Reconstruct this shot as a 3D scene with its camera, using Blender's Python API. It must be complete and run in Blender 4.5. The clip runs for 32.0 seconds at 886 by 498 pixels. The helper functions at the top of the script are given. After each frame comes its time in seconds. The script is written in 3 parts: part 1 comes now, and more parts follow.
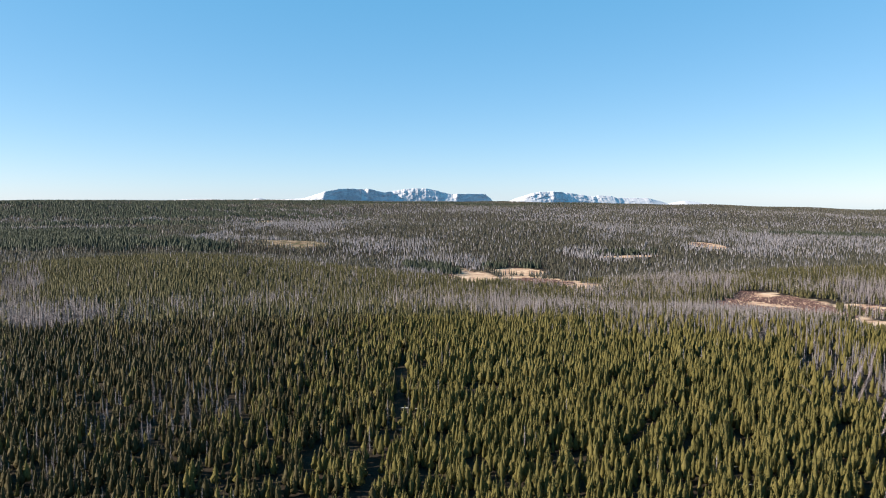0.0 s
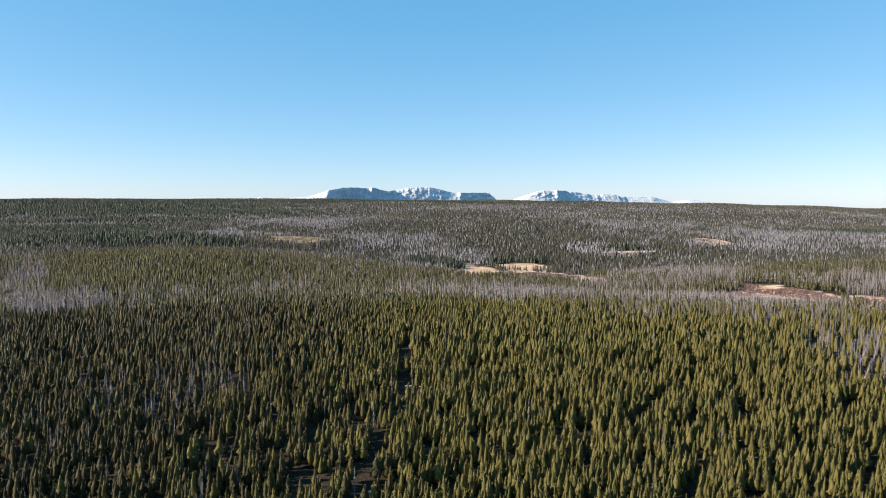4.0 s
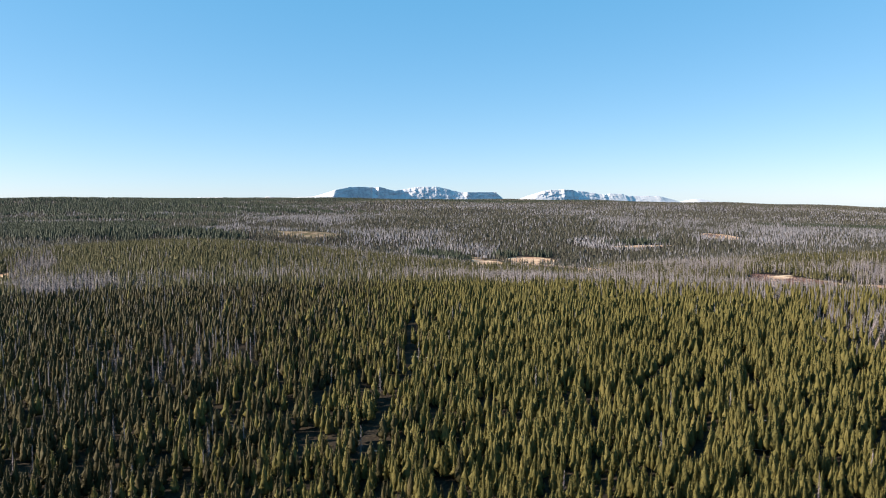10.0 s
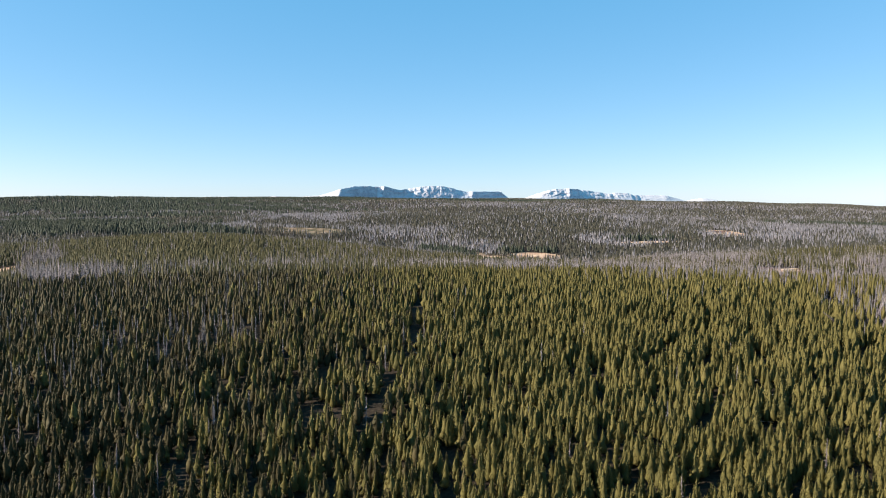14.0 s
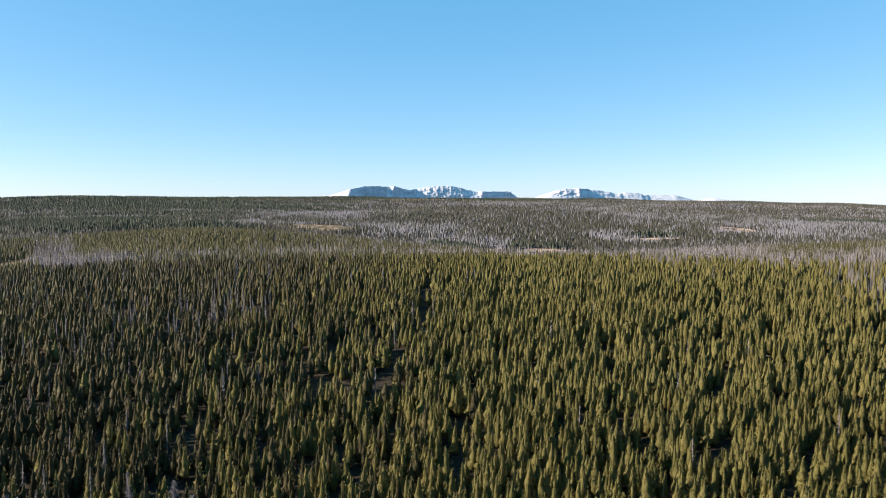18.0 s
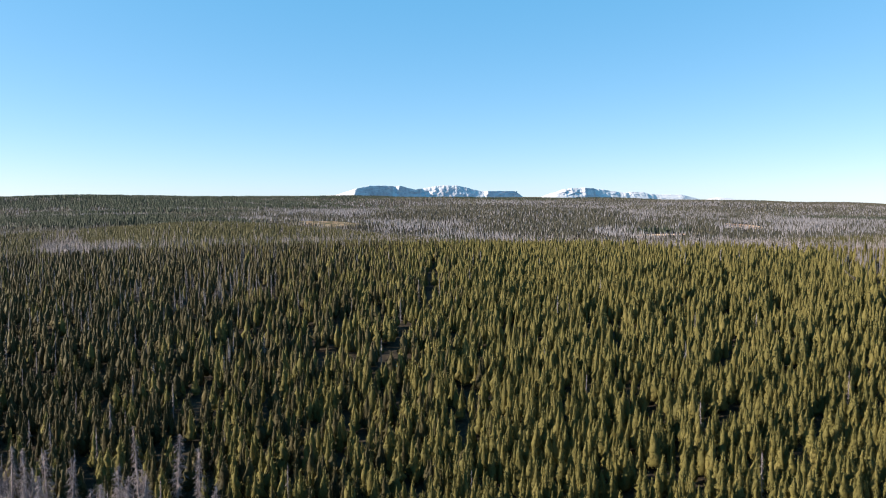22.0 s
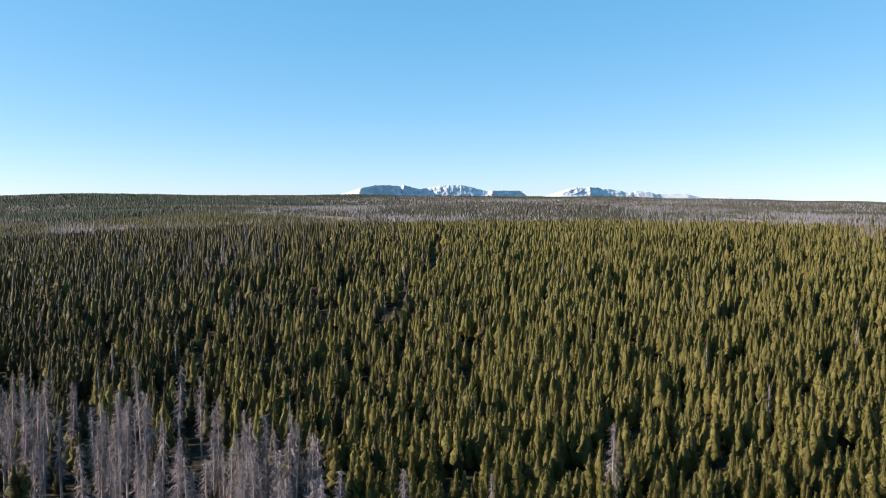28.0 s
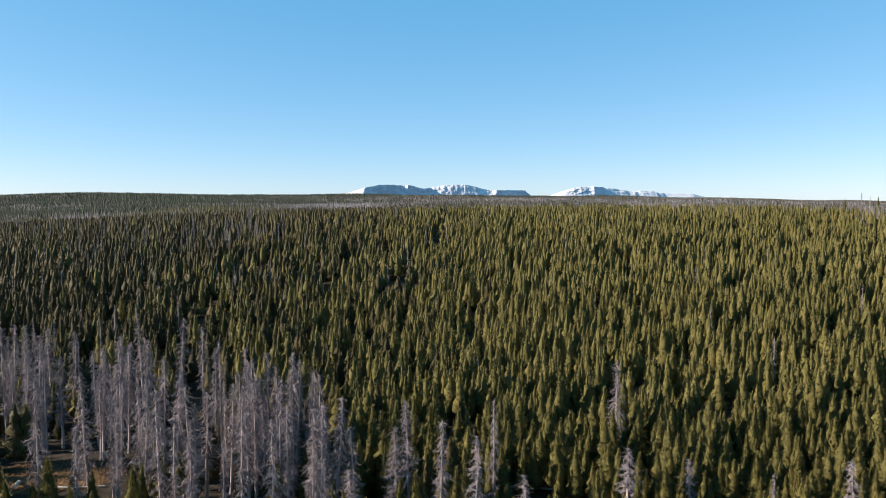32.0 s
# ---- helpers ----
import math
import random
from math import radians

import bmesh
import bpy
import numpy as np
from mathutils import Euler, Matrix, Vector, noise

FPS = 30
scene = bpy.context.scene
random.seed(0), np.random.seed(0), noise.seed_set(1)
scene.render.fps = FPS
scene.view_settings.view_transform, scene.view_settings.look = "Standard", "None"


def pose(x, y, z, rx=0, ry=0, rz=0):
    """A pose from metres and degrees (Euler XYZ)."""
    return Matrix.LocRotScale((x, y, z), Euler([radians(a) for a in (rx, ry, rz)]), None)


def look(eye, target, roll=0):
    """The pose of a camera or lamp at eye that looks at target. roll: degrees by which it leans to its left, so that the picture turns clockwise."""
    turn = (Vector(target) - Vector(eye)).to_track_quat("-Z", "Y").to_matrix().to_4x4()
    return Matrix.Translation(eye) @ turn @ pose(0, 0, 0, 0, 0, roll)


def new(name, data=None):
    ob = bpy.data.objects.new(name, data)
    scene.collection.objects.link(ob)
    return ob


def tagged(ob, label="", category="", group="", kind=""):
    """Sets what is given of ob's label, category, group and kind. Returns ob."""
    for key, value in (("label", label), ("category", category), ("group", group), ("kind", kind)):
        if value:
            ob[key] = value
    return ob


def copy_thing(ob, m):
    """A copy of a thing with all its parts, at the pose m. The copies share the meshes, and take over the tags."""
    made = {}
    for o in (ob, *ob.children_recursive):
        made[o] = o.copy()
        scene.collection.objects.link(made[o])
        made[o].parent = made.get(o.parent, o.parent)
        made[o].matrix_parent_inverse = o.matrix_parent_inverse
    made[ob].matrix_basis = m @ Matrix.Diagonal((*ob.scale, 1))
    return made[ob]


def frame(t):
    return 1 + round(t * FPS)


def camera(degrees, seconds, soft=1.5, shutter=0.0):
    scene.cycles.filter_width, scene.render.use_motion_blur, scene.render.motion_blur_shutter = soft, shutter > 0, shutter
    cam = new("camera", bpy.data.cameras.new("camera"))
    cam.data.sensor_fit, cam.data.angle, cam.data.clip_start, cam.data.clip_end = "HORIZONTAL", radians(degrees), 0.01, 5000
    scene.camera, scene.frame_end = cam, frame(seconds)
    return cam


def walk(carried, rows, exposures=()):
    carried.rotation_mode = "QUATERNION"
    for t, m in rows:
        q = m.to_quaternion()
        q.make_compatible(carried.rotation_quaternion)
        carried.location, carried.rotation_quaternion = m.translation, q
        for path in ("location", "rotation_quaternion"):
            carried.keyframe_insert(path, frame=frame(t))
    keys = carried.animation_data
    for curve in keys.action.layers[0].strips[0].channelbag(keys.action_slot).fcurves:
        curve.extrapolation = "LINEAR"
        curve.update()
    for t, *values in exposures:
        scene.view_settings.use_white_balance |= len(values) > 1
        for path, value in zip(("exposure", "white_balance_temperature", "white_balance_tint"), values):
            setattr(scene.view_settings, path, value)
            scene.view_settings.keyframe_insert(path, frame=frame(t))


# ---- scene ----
# ---------------------------------------------------------------- camera
cam = camera(62, 32.0, soft=1.0)
PATH = [
    (0.0, 0.0, 0.0, 77.52, -3.762, -1.659, 0.1), (1.0, -0.03, 0.0, 75.95, -3.789, -1.596, 0.096),
    (2.0, -0.05, 0.0, 74.33, -3.786, -1.518, 0.091), (3.0, -0.07, 0.0, 72.7, -3.77, -1.446, 0.087),
    (5.5, -0.1, -0.02, 69.01, -3.782, -1.265, 0.076), (7.0, -0.06, -0.05, 66.82, -3.764, -1.128, 0.068),
    (8.0, -0.04, -0.07, 65.37, -3.753, -1.056, 0.063), (9.0, -0.05, -0.07, 63.92, -3.746, -0.974, 0.058),
    (10.0, -0.05, -0.09, 62.41, -3.712, -0.844, 0.051), (11.0, -0.05, -0.12, 60.88, -3.694, -0.723, 0.043),
    (12.0, -0.08, -0.13, 59.36, -3.701, -0.622, 0.037), (13.0, -0.1, -0.14, 57.89, -3.688, -0.541, 0.032),
    (14.0, -0.1, -0.17, 56.41, -3.69, -0.452, 0.027), (17.0, -0.04, -0.3, 51.82, -3.641, 0.093, -0.006),
    (18.0, -0.04, -0.29, 50.29, -3.619, 0.28, -0.017), (19.0, -0.04, -0.27, 48.76, -3.601, 0.418, -0.025),
    (20.0, -0.07, -0.26, 47.25, -3.587, 0.544, -0.032), (21.0, -0.11, -0.24, 45.77, -3.588, 0.641, -0.038),
    (22.0, -0.14, -0.22, 44.32, -3.582, 0.721, -0.043), (23.0, -0.15, -0.2, 42.85, -3.562, 0.78, -0.046),
    (24.0, -0.13, -0.16, 41.34, -3.539, 0.797, -0.047), (25.0, -0.11, -0.12, 39.81, -3.509, 0.872, -0.052),
    (28.0, 0.01, 0.04, 35.31, -3.504, 1.081, -0.064), (29.0, 0.08, 0.08, 33.81, -3.488, 1.21, -0.072),
    (30.0, 0.1, 0.11, 32.34, -3.488, 1.266, -0.075), (31.0, 0.13, 0.1, 30.82, -3.474, 1.334, -0.079),
    (32.0, 0.17, 0.07, 29.2, -3.462, 1.398, -0.083)]
walk(cam, [(t, pose(x, y, z, 90 + tilt, -roll, turn)) for t, x, y, z, tilt, turn, roll in PATH], [(0.0, 1.42), (12.0, 1.48), (19.0, 1.54), (26.0, 1.56), (29.0, 1.48), (32.0, 1.42)])

# ---------------------------------------------------------------- sky and sun
SUN_ELEVATION, SUN_AZIMUTH = 25.0, -97.0          # degrees; azimuth clockwise from +y
world = bpy.data.worlds.new("world")
scene.world = world
world.use_nodes = True
wn, wl = world.node_tree.nodes, world.node_tree.links
sky = wn.new("ShaderNodeTexSky")
sky.sky_type = "NISHITA"
sky.sun_disc = False
sky.sun_elevation = radians(SUN_ELEVATION)
sky.sun_rotation = radians(SUN_AZIMUTH)
sky.altitude = 600
sky.air_density, sky.dust_density, sky.ozone_density = 0.75, 0.25, 1.5
background = wn["Background"]
background.inputs["Strength"].default_value = 0.0675
tint = wn.new("ShaderNodeMix")          # the clear, cold blue of high country
tint.data_type, tint.blend_type = "RGBA", "MULTIPLY"
tint.inputs[0].default_value = 1.0
tint.inputs[7].default_value = (0.66, 0.52, 0.45, 1)
wl.new(sky.outputs[0], tint.inputs[6])
veil = wn.new("ShaderNodeMix")          # an even blue veil over the whole sky
veil.data_type, veil.blend_type = "RGBA", "ADD"
veil.inputs[0].default_value = 1.0
veil.inputs[7].default_value = (0.0, 1.40, 2.75, 1)
wl.new(tint.outputs[2], veil.inputs[6])
wl.new(veil.outputs[2], background.inputs[0])
sun = new("sun", bpy.data.lights.new("sun", "SUN"))
sun.data.energy, sun.data.angle, sun.data.color = 5.0, radians(0.53), (1.0, 0.91, 0.78)
sun_way = Vector((math.sin(radians(SUN_AZIMUTH)) * math.cos(radians(SUN_ELEVATION)),
                  math.cos(radians(SUN_AZIMUTH)) * math.cos(radians(SUN_ELEVATION)), math.sin(radians(SUN_ELEVATION))))
sun.matrix_world = look(sun_way * 300, (0, 0, 0))


# ---------------------------------------------------------------- the lie of the land
HILLS = [(60, 300, 270, 113, 22.2), (110, 190, 60, 60, 4), (-95, 190, 55, 55, 4), (-235, 640, 165, 150, 23), (-220, 850, 150, 90, 5), (-320, 975, 170, 45, -8),
         (-185, 1100, 80, 55, 9), (-440, 1090, 160, 120, 16), (100, 1480, 380, 190, 22), (130, 830, 200, 110, -15.5), (240, 500, 90, 90, -5.7), (260, 590, 90, 80, 2.6),
         (-365, 585, 65, 70, -18), (-292, 460, 42, 66, -14), (420, 1130, 180, 120, 6.3), (-400, 1800, 300, 250, 4.6), (-420, 1320, 200, 90, -6.4), (420, 760, 180, 110, 10.5), (-1600, 2620, 430, 300, 19)]


def height(x, y):
    """Ground height: low wooded hills, a valley behind them, a plateau rising to the skyline."""
    x, y = np.asarray(x, float), np.asarray(y, float)
    u = np.clip((y - 900) / 2800, 0, 1)
    s = np.clip(x / np.maximum(y, 1), -0.8, 0.8)
    h = u * u * (3 - 2 * u) * (67 - 15 * s - 80 * np.maximum(s, 0) ** 2 - 70 * np.maximum(-s - 0.4, 0))
    for cx, cy, sx, sy, a in HILLS:
        h = h + a * np.exp(-0.5 * ((x - cx) / sx) ** 2 - 0.5 * ((y - cy) / sy) ** 2)
    rough = np.clip((y - 700) / 1500, 0.0, 1.0)
    return h + rough * (3.0 * np.sin(x / 210 + y / 330) + 2.5 * np.sin(x / 90 - y / 170 + 1.3)) \
        + 0.25 * np.sin(x / 7.3 + 0.4) * np.sin(y / 9.1)


def blobs(x, y, spots):
    """The highest of some soft ellipses (centre x, y, half axes a, b, strength)."""
    out = np.zeros_like(x)
    wob = 0.22 * np.sin(x / 17 + y / 23) + 0.18 * np.sin(x / 9.5 - y / 13 + 2.0)
    for cx, cy, a, b, p in spots:
        r = np.hypot((x - cx) / a, (y - cy) / b) + wob
        out = np.maximum(out, p * np.clip((1.12 - r) / 0.24, 0, 1))
    return out


# the cover beyond the near hill, far to near, later ones over earlier ones: bearing (x / y), distance, half widths of both, share of dead trees
COVER = [(0.04, 2450, 0.75, 700, 0.6), (-0.354, 725, 0.16, 285, 0.04), (-0.09, 784, 0.13, 260, 0.16), (0.439, 783, 0.22, 139, 0.18), (0.061, 1480, 0.14, 470, 0.14),
         (0.296, 1700, 0.094, 500, 0.42), (-0.495, 377, 0.085, 57, 0.88), (-0.367, 388, 0.06, 48, 0.35), (-0.54, 590, 0.033, 150, 0.9), (-0.187, 410, 0.06, 62, 0.33),
         (0.018, 460, 0.058, 100, 0.42), (0.15, 430, 0.1, 145, 0.5), (0.387, 380, 0.24, 125, 0.78), (0.308, 645, 0.11, 90, 0.78), (0.491, 600, 0.09, 36, 0.68)]
FAR_COVER = [(0.516, 1243, 0.16, 280, 0.62), (0.258, 1032, 0.066, 75, 0.7), (-0.039, 1135, 0.085, 130, 0.66), (0.026, 922, 0.066, 120, 0.7), (-0.305, 1202, 0.115, 160, 0.66),
             (-0.331, 1557, 0.065, 150, 0.06), (-0.447, 1160, 0.14, 140, 0.1), (-0.473, 1562, 0.1, 110, 0.65), (-0.172, 1710, 0.1, 330, 0.65), (0.62, 522, 0.05, 150, 0.7),
             (0.02, 2150, 0.12, 160, 0.15), (-0.5, 2300, 0.3, 420, 0.55), (0.4, 2300, 0.15, 200, 0.2), (-0.25, 2900, 0.3, 260, 0.2), (0.3, 3100, 0.3, 240, 0.25)]
# bands in valley bottoms coloured dark for shade and haze: bearing, distance, half widths
SHADE_BANDS = [(-0.47, 1060, 0.17, 55), (-0.3, 1040, 0.06, 30), (0.28, 1035, 0.05, 12), (0.13, 935, 0.05, 14), (-0.5, 1500, 0.14, 45), (-0.42, 1750, 0.2, 70), (0.02, 900, 0.05, 40), (0.6, 1420, 0.12, 40), (-0.45, 2250, 0.3, 260), (-0.5, 1400, 0.16, 110), (-0.5, 2650, 0.34, 160), (-0.5, 3100, 0.4, 200), (-0.1, 3300, 0.3, 160)]
# small stands of dead trees on the near hill: centre, half axes, share
DEAD = [(150, 214, 24, 52, 0.8), (-43, 80, 17, 12, 0.6), (-30, 69, 12, 9, 0.75), (-18, 66, 9, 8, 0.85), (-11, 57, 5, 6, 0.7), (-20, 57, 12, 7, 0.85), (-30, 61, 8, 6, 0.75), (-44, 76, 12, 5, 0.8),
        (-70, 205, 22, 18, 0.5), (-55, 150, 14, 10, 0.25), (-95, 172, 20, 16, 0.28), (-48, 122, 12, 8, 0.2), (14, 150, 10, 8, 0.12)]
# grassy openings without trees
MEADOWS = [(56, 770, 40, 130, 1), (119, 902, 30, 30, 1), (122, 760, 44, 110, 1), (150, 690, 22, 50, 1), (259, 525, 44, 80, 1), (216, 345, 20, 42, 1), (262, 415, 26, 60, 1), (316, 505, 22, 34, 1),
           (442, 1136, 22, 62, 1), (-356, 572, 20, 44, 1), (-404, 1897, 18, 66, 1), (122, 1730, 27, 120, 1), (288, 1010, 40, 9, 1)]
CLEARINGS = [(-190, 1100, 60, 50, 0.96), (-39.5, 68, 5.5, 2.6, 0.92)]
# dark gaps and a narrow lane in the near forest
GAPS = [(-6.6, 236, 2.1, 24, 0.92), (-6.1, 209, 2.3, 18, 0.97), (-8.6, 185, 2.4, 12, 0.96), (-11.6, 168, 2.3, 12, 0.95), (-13, 154, 2.6, 9, 0.93),
        (2.6, 243, 4, 4, 0.9), (-24.5, 204, 3.2, 4, 0.8), (-17, 182, 3.5, 5, 0.85), (-16.5, 157, 3.2, 5.5, 0.88), (1.5, 166, 3.2, 4, 0.8), (-1, 158, 2.6, 4, 0.8),
        (-25.6, 178, 3.6, 4, 0.85), (-26, 154, 3.6, 4, 0.85), (-15.3, 129, 2.8, 3.6, 0.85), (0, 122, 2.4, 3.2, 0.8), (3, 133, 2.4, 4, 0.85), (6.4, 122, 2.4, 3.5, 0.85),
        (-16, 116, 2.8, 3.5, 0.85), (-40, 180, 4, 3, 0.45),
        (-35, 165, 4, 3, 0.45), (-110, 232, 8, 4, 0.9), (20, 222, 6, 5, 0.92), (64, 272, 7, 5, 0.9), (78, 196, 7, 4, 0.7),
        (-28, 125, 3, 2.5, 0.5), (58, 160, 5, 3, 0.6), (30, 92, 1.6, 1.4, 0.5), (-14, 92, 2, 2, 0.5), (62, 110, 2.4, 2, 0.5),
        (-36, 64, 4.5, 5, 0.8), (-31, 53, 3, 4, 0.8), (-43, 66, 3, 3, 0.8)]


def in_shade_band(x, y):
    """Whether a tree of the wide land stands in a band coloured dark for shade."""
    wob = 0.25 * np.sin(x / 19 + y / 31) + 0.15 * np.sin(x / 8)
    inside = np.zeros(np.shape(x), bool)
    for cs, cy, ds, dy in SHADE_BANDS:
        inside |= np.hypot((x / y - cs) / ds, (y - cy) / dy) + wob < 1
    return inside


def cover(x, y):
    """The share of dead trees over the wide land, stand by stand."""
    s = x / y
    edge = 338 - 66 * np.clip((s - 0.02) / 0.2, 0, 1) + 9 * np.sin(x / 13) + 6 * np.sin(x / 5.1)      # where the near green stand ends
    share = np.where(y < edge, 0.02, 0.12)
    wob = 0.16 * np.sin(x / 31 + y / 47) + 0.14 * np.sin(x / 15 - y / 29 + 2.0) + 0.08 * np.sin(x / 7 + y / 11)
    for cs, cy, ds, dy, p in COVER + FAR_COVER:
        r = (np.abs((s - cs) / ds) ** 3 + np.abs((y - cy) / dy) ** 3) ** (1 / 3) + wob
        k = np.clip((1.1 - r) / 0.3, 0, 1)
        share = share * (1 - k) + p * k
    patch = 0.5 * np.sin(x / 61 + 1.3 * np.sin(y / 83)) * np.sin(y / 97 + x / 140) + 0.3 * np.sin(x / 23 - y / 70)
    share = share * np.where(y > edge, 1 + 0.7 * patch, 1)
    return np.clip(np.where(y < edge, 0.02 + 0.09 * np.clip((-15 - x) / 50, 0, 1), share), 0.004, 1)


# ---------------------------------------------------------------- materials
def material(name):
    m = bpy.data.materials.new(name)
    m.use_nodes = True
    return m, m.node_tree.nodes, m.node_tree.links, m.node_tree.nodes["Principled BSDF"]


def ramp(nodes, stops):
    r = nodes.new("ShaderNodeValToRGB")
    while len(r.color_ramp.elements) < len(stops):
        r.color_ramp.elements.new(0.5)
    for e, (at, c) in zip(r.color_ramp.elements, stops):
        e.position, e.color = at, (*c, 1)
    return r


def grain(nodes, links, scale, detail=3.0, rough=0.6):
    g = nodes.new("ShaderNodeNewGeometry")
    n = nodes.new("ShaderNodeTexNoise")
    n.inputs["Scale"].default_value, n.inputs["Detail"].default_value, n.inputs["Roughness"].default_value = scale, detail, rough
    links.new(g.outputs["Position"], n.inputs["Vector"])
    return n


def blend(nodes, links, a, b, factor, kind="MIX"):
    m = nodes.new("ShaderNodeMix")
    m.data_type, m.blend_type = "RGBA", kind
    for socket, value in ((m.inputs[6], a), (m.inputs[7], b), (m.inputs[0], factor)):
        if isinstance(value, (int, float)):
            socket.default_value = value
        elif isinstance(value, tuple):
            socket.default_value = (*value, 1)
        else:
            links.new(value, socket)
    return m.outputs[2]


def needle_material(name, stops, tree_size, through_light=0.04):
    """Conifer foliage: hue by tree and by tuft, a little light through it."""
    m, n, l, p = material(name)
    island = n.new("ShaderNodeNewGeometry")
    info = n.new("ShaderNodeObjectInfo")
    tree = grain(n, l, 1 / tree_size, 2.0)
    stand = grain(n, l, 0.012, 3.0)
    mixed = n.new("ShaderNodeMath")
    mixed.operation = "MULTIPLY_ADD"
    l.new(island.outputs["Random Per Island"], mixed.inputs[0])
    mixed.inputs[1].default_value = 0.55
    l.new(tree.outputs["Fac"], mixed.inputs[2])
    more = n.new("ShaderNodeMath")
    more.operation = "MULTIPLY_ADD"
    l.new(info.outputs["Random"], more.inputs[0])
    more.inputs[1].default_value = 0.25
    l.new(mixed.outputs[0], more.inputs[2])
    both = n.new("ShaderNodeMath")
    both.operation = "MULTIPLY_ADD"
    l.new(stand.outputs["Fac"], both.inputs[0])
    both.inputs[1].default_value = 0.45
    l.new(more.outputs[0], both.inputs[2])
    both.use_clamp = False
    fit = n.new("ShaderNodeMapRange")
    fit.inputs["From Min"].default_value, fit.inputs["From Max"].default_value = 0.55, 1.5
    l.new(both.outputs[0], fit.inputs[0])
    r = ramp(n, stops)
    l.new(fit.outputs[0], r.inputs[0])
    p.inputs["Roughness"].default_value = 0.7
    p.inputs["Specular IOR Level"].default_value = 0.12
    sprays = grain(n, l, 11.0 / tree_size, 6.0, 0.8)
    bump = n.new("ShaderNodeBump")
    bump.inputs["Strength"].default_value, bump.inputs["Distance"].default_value = 0.35, 0.06 * tree_size
    l.new(sprays.outputs["Fac"], bump.inputs["Height"])
    l.new(bump.outputs[0], p.inputs["Normal"])
    gap_shade = ramp(n, [(0.4, (0.62, 0.61, 0.6)), (0.58, (1.2, 1.2, 1.12))])      # shade of the gaps between sprays put into colour, paler clumps beside them
    l.new(sprays.outputs["Fac"], gap_shade.inputs[0])
    foliage = blend(n, l, r.outputs[0], gap_shade.outputs[0], 1.0, "MULTIPLY")
    l.new(foliage, p.inputs["Base Color"])
    lucent = n.new("ShaderNodeBsdfTranslucent")
    l.new(foliage, lucent.inputs["Color"])
    mix = n.new("ShaderNodeMixShader")
    mix.inputs[0].default_value = through_light
    l.new(p.outputs[0], mix.inputs[1])
    l.new(lucent.outputs[0], mix.inputs[2])
    l.new(mix.outputs[0], n["Material Output"].inputs["Surface"])
    return m


NEEDLES = [(0, (0.0526, 0.0465, 0.0167)), (0.35, (0.0883, 0.0763, 0.0254)), (0.7, (0.115, 0.0967, 0.0311)), (1, (0.138, 0.112, 0.0397))]
# mid and far needles shifted towards blue: haze put into the colour
NEEDLES_MID_HAZED = [(0.0, (0.026, 0.0255, 0.0125)), (0.5, (0.056, 0.050, 0.0225)), (1.0, (0.096, 0.080, 0.038))]
NEEDLES_FAR_HAZED = [(0, (0.0246, 0.025, 0.022)), (0.5, (0.0493, 0.046, 0.0348)), (1, (0.0829, 0.072, 0.0545))]
# NEEDLES darkened and dulled: shade of the western side put into colour
SHADED_NEEDLES = [(0, (0.0193, 0.0162, 0.00765)), (0.5, (0.0437, 0.0353, 0.0144)), (1, (0.0697, 0.0539, 0.0234))]
needles = needle_material("pine_needles", NEEDLES, 2.2, 0.26)
needles_shaded = needle_material("pine_needles_shaded", SHADED_NEEDLES, 2.2, 0.06)
needles_mid_hazed = needle_material("pine_needles_mid_hazed", NEEDLES_MID_HAZED, 3.0)
# dark needle tones that carry shade and far haze in the colour
needles_shade_band = needle_material("shade_band_needles", [(0.0, (0.014, 0.017, 0.013)), (0.5, (0.028, 0.033, 0.024)), (1.0, (0.05, 0.055, 0.038))], 4.0)
needles_far_hazed = needle_material("pine_needles_far_hazed", NEEDLES_FAR_HAZED, 5.0)


def wood_material(name, stops, scale, rough=0.85):
    m, n, l, p = material(name)
    island = n.new("ShaderNodeNewGeometry")
    fine, broad = grain(n, l, scale, 4.0), grain(n, l, 0.25, 2.0)
    add = n.new("ShaderNodeMath")
    add.operation = "MULTIPLY_ADD"
    l.new(fine.outputs["Fac"], add.inputs[0])
    add.inputs[1].default_value = 0.6
    l.new(broad.outputs["Fac"], add.inputs[2])
    more = n.new("ShaderNodeMath")
    more.operation = "MULTIPLY_ADD"
    l.new(island.outputs["Random Per Island"], more.inputs[0])
    more.inputs[1].default_value = 0.35
    l.new(add.outputs[0], more.inputs[2])
    fit = n.new("ShaderNodeMapRange")
    fit.inputs["From Min"].default_value, fit.inputs["From Max"].default_value = 0.5, 1.4
    l.new(more.outputs[0], fit.inputs[0])
    r = ramp(n, stops)
    l.new(fit.outputs[0], r.inputs[0])
    l.new(r.outputs[0], p.inputs["Base Color"])
    p.inputs["Roughness"].default_value = rough
    p.inputs["Specular IOR Level"].default_value = 0.2
    bump = n.new("ShaderNodeBump")
    bump.inputs["Strength"].default_value, bump.inputs["Distance"].default_value = 0.5, 0.03
    l.new(fine.outputs["Fac"], bump.inputs["Height"])
    l.new(bump.outputs[0], p.inputs["Normal"])
    return m


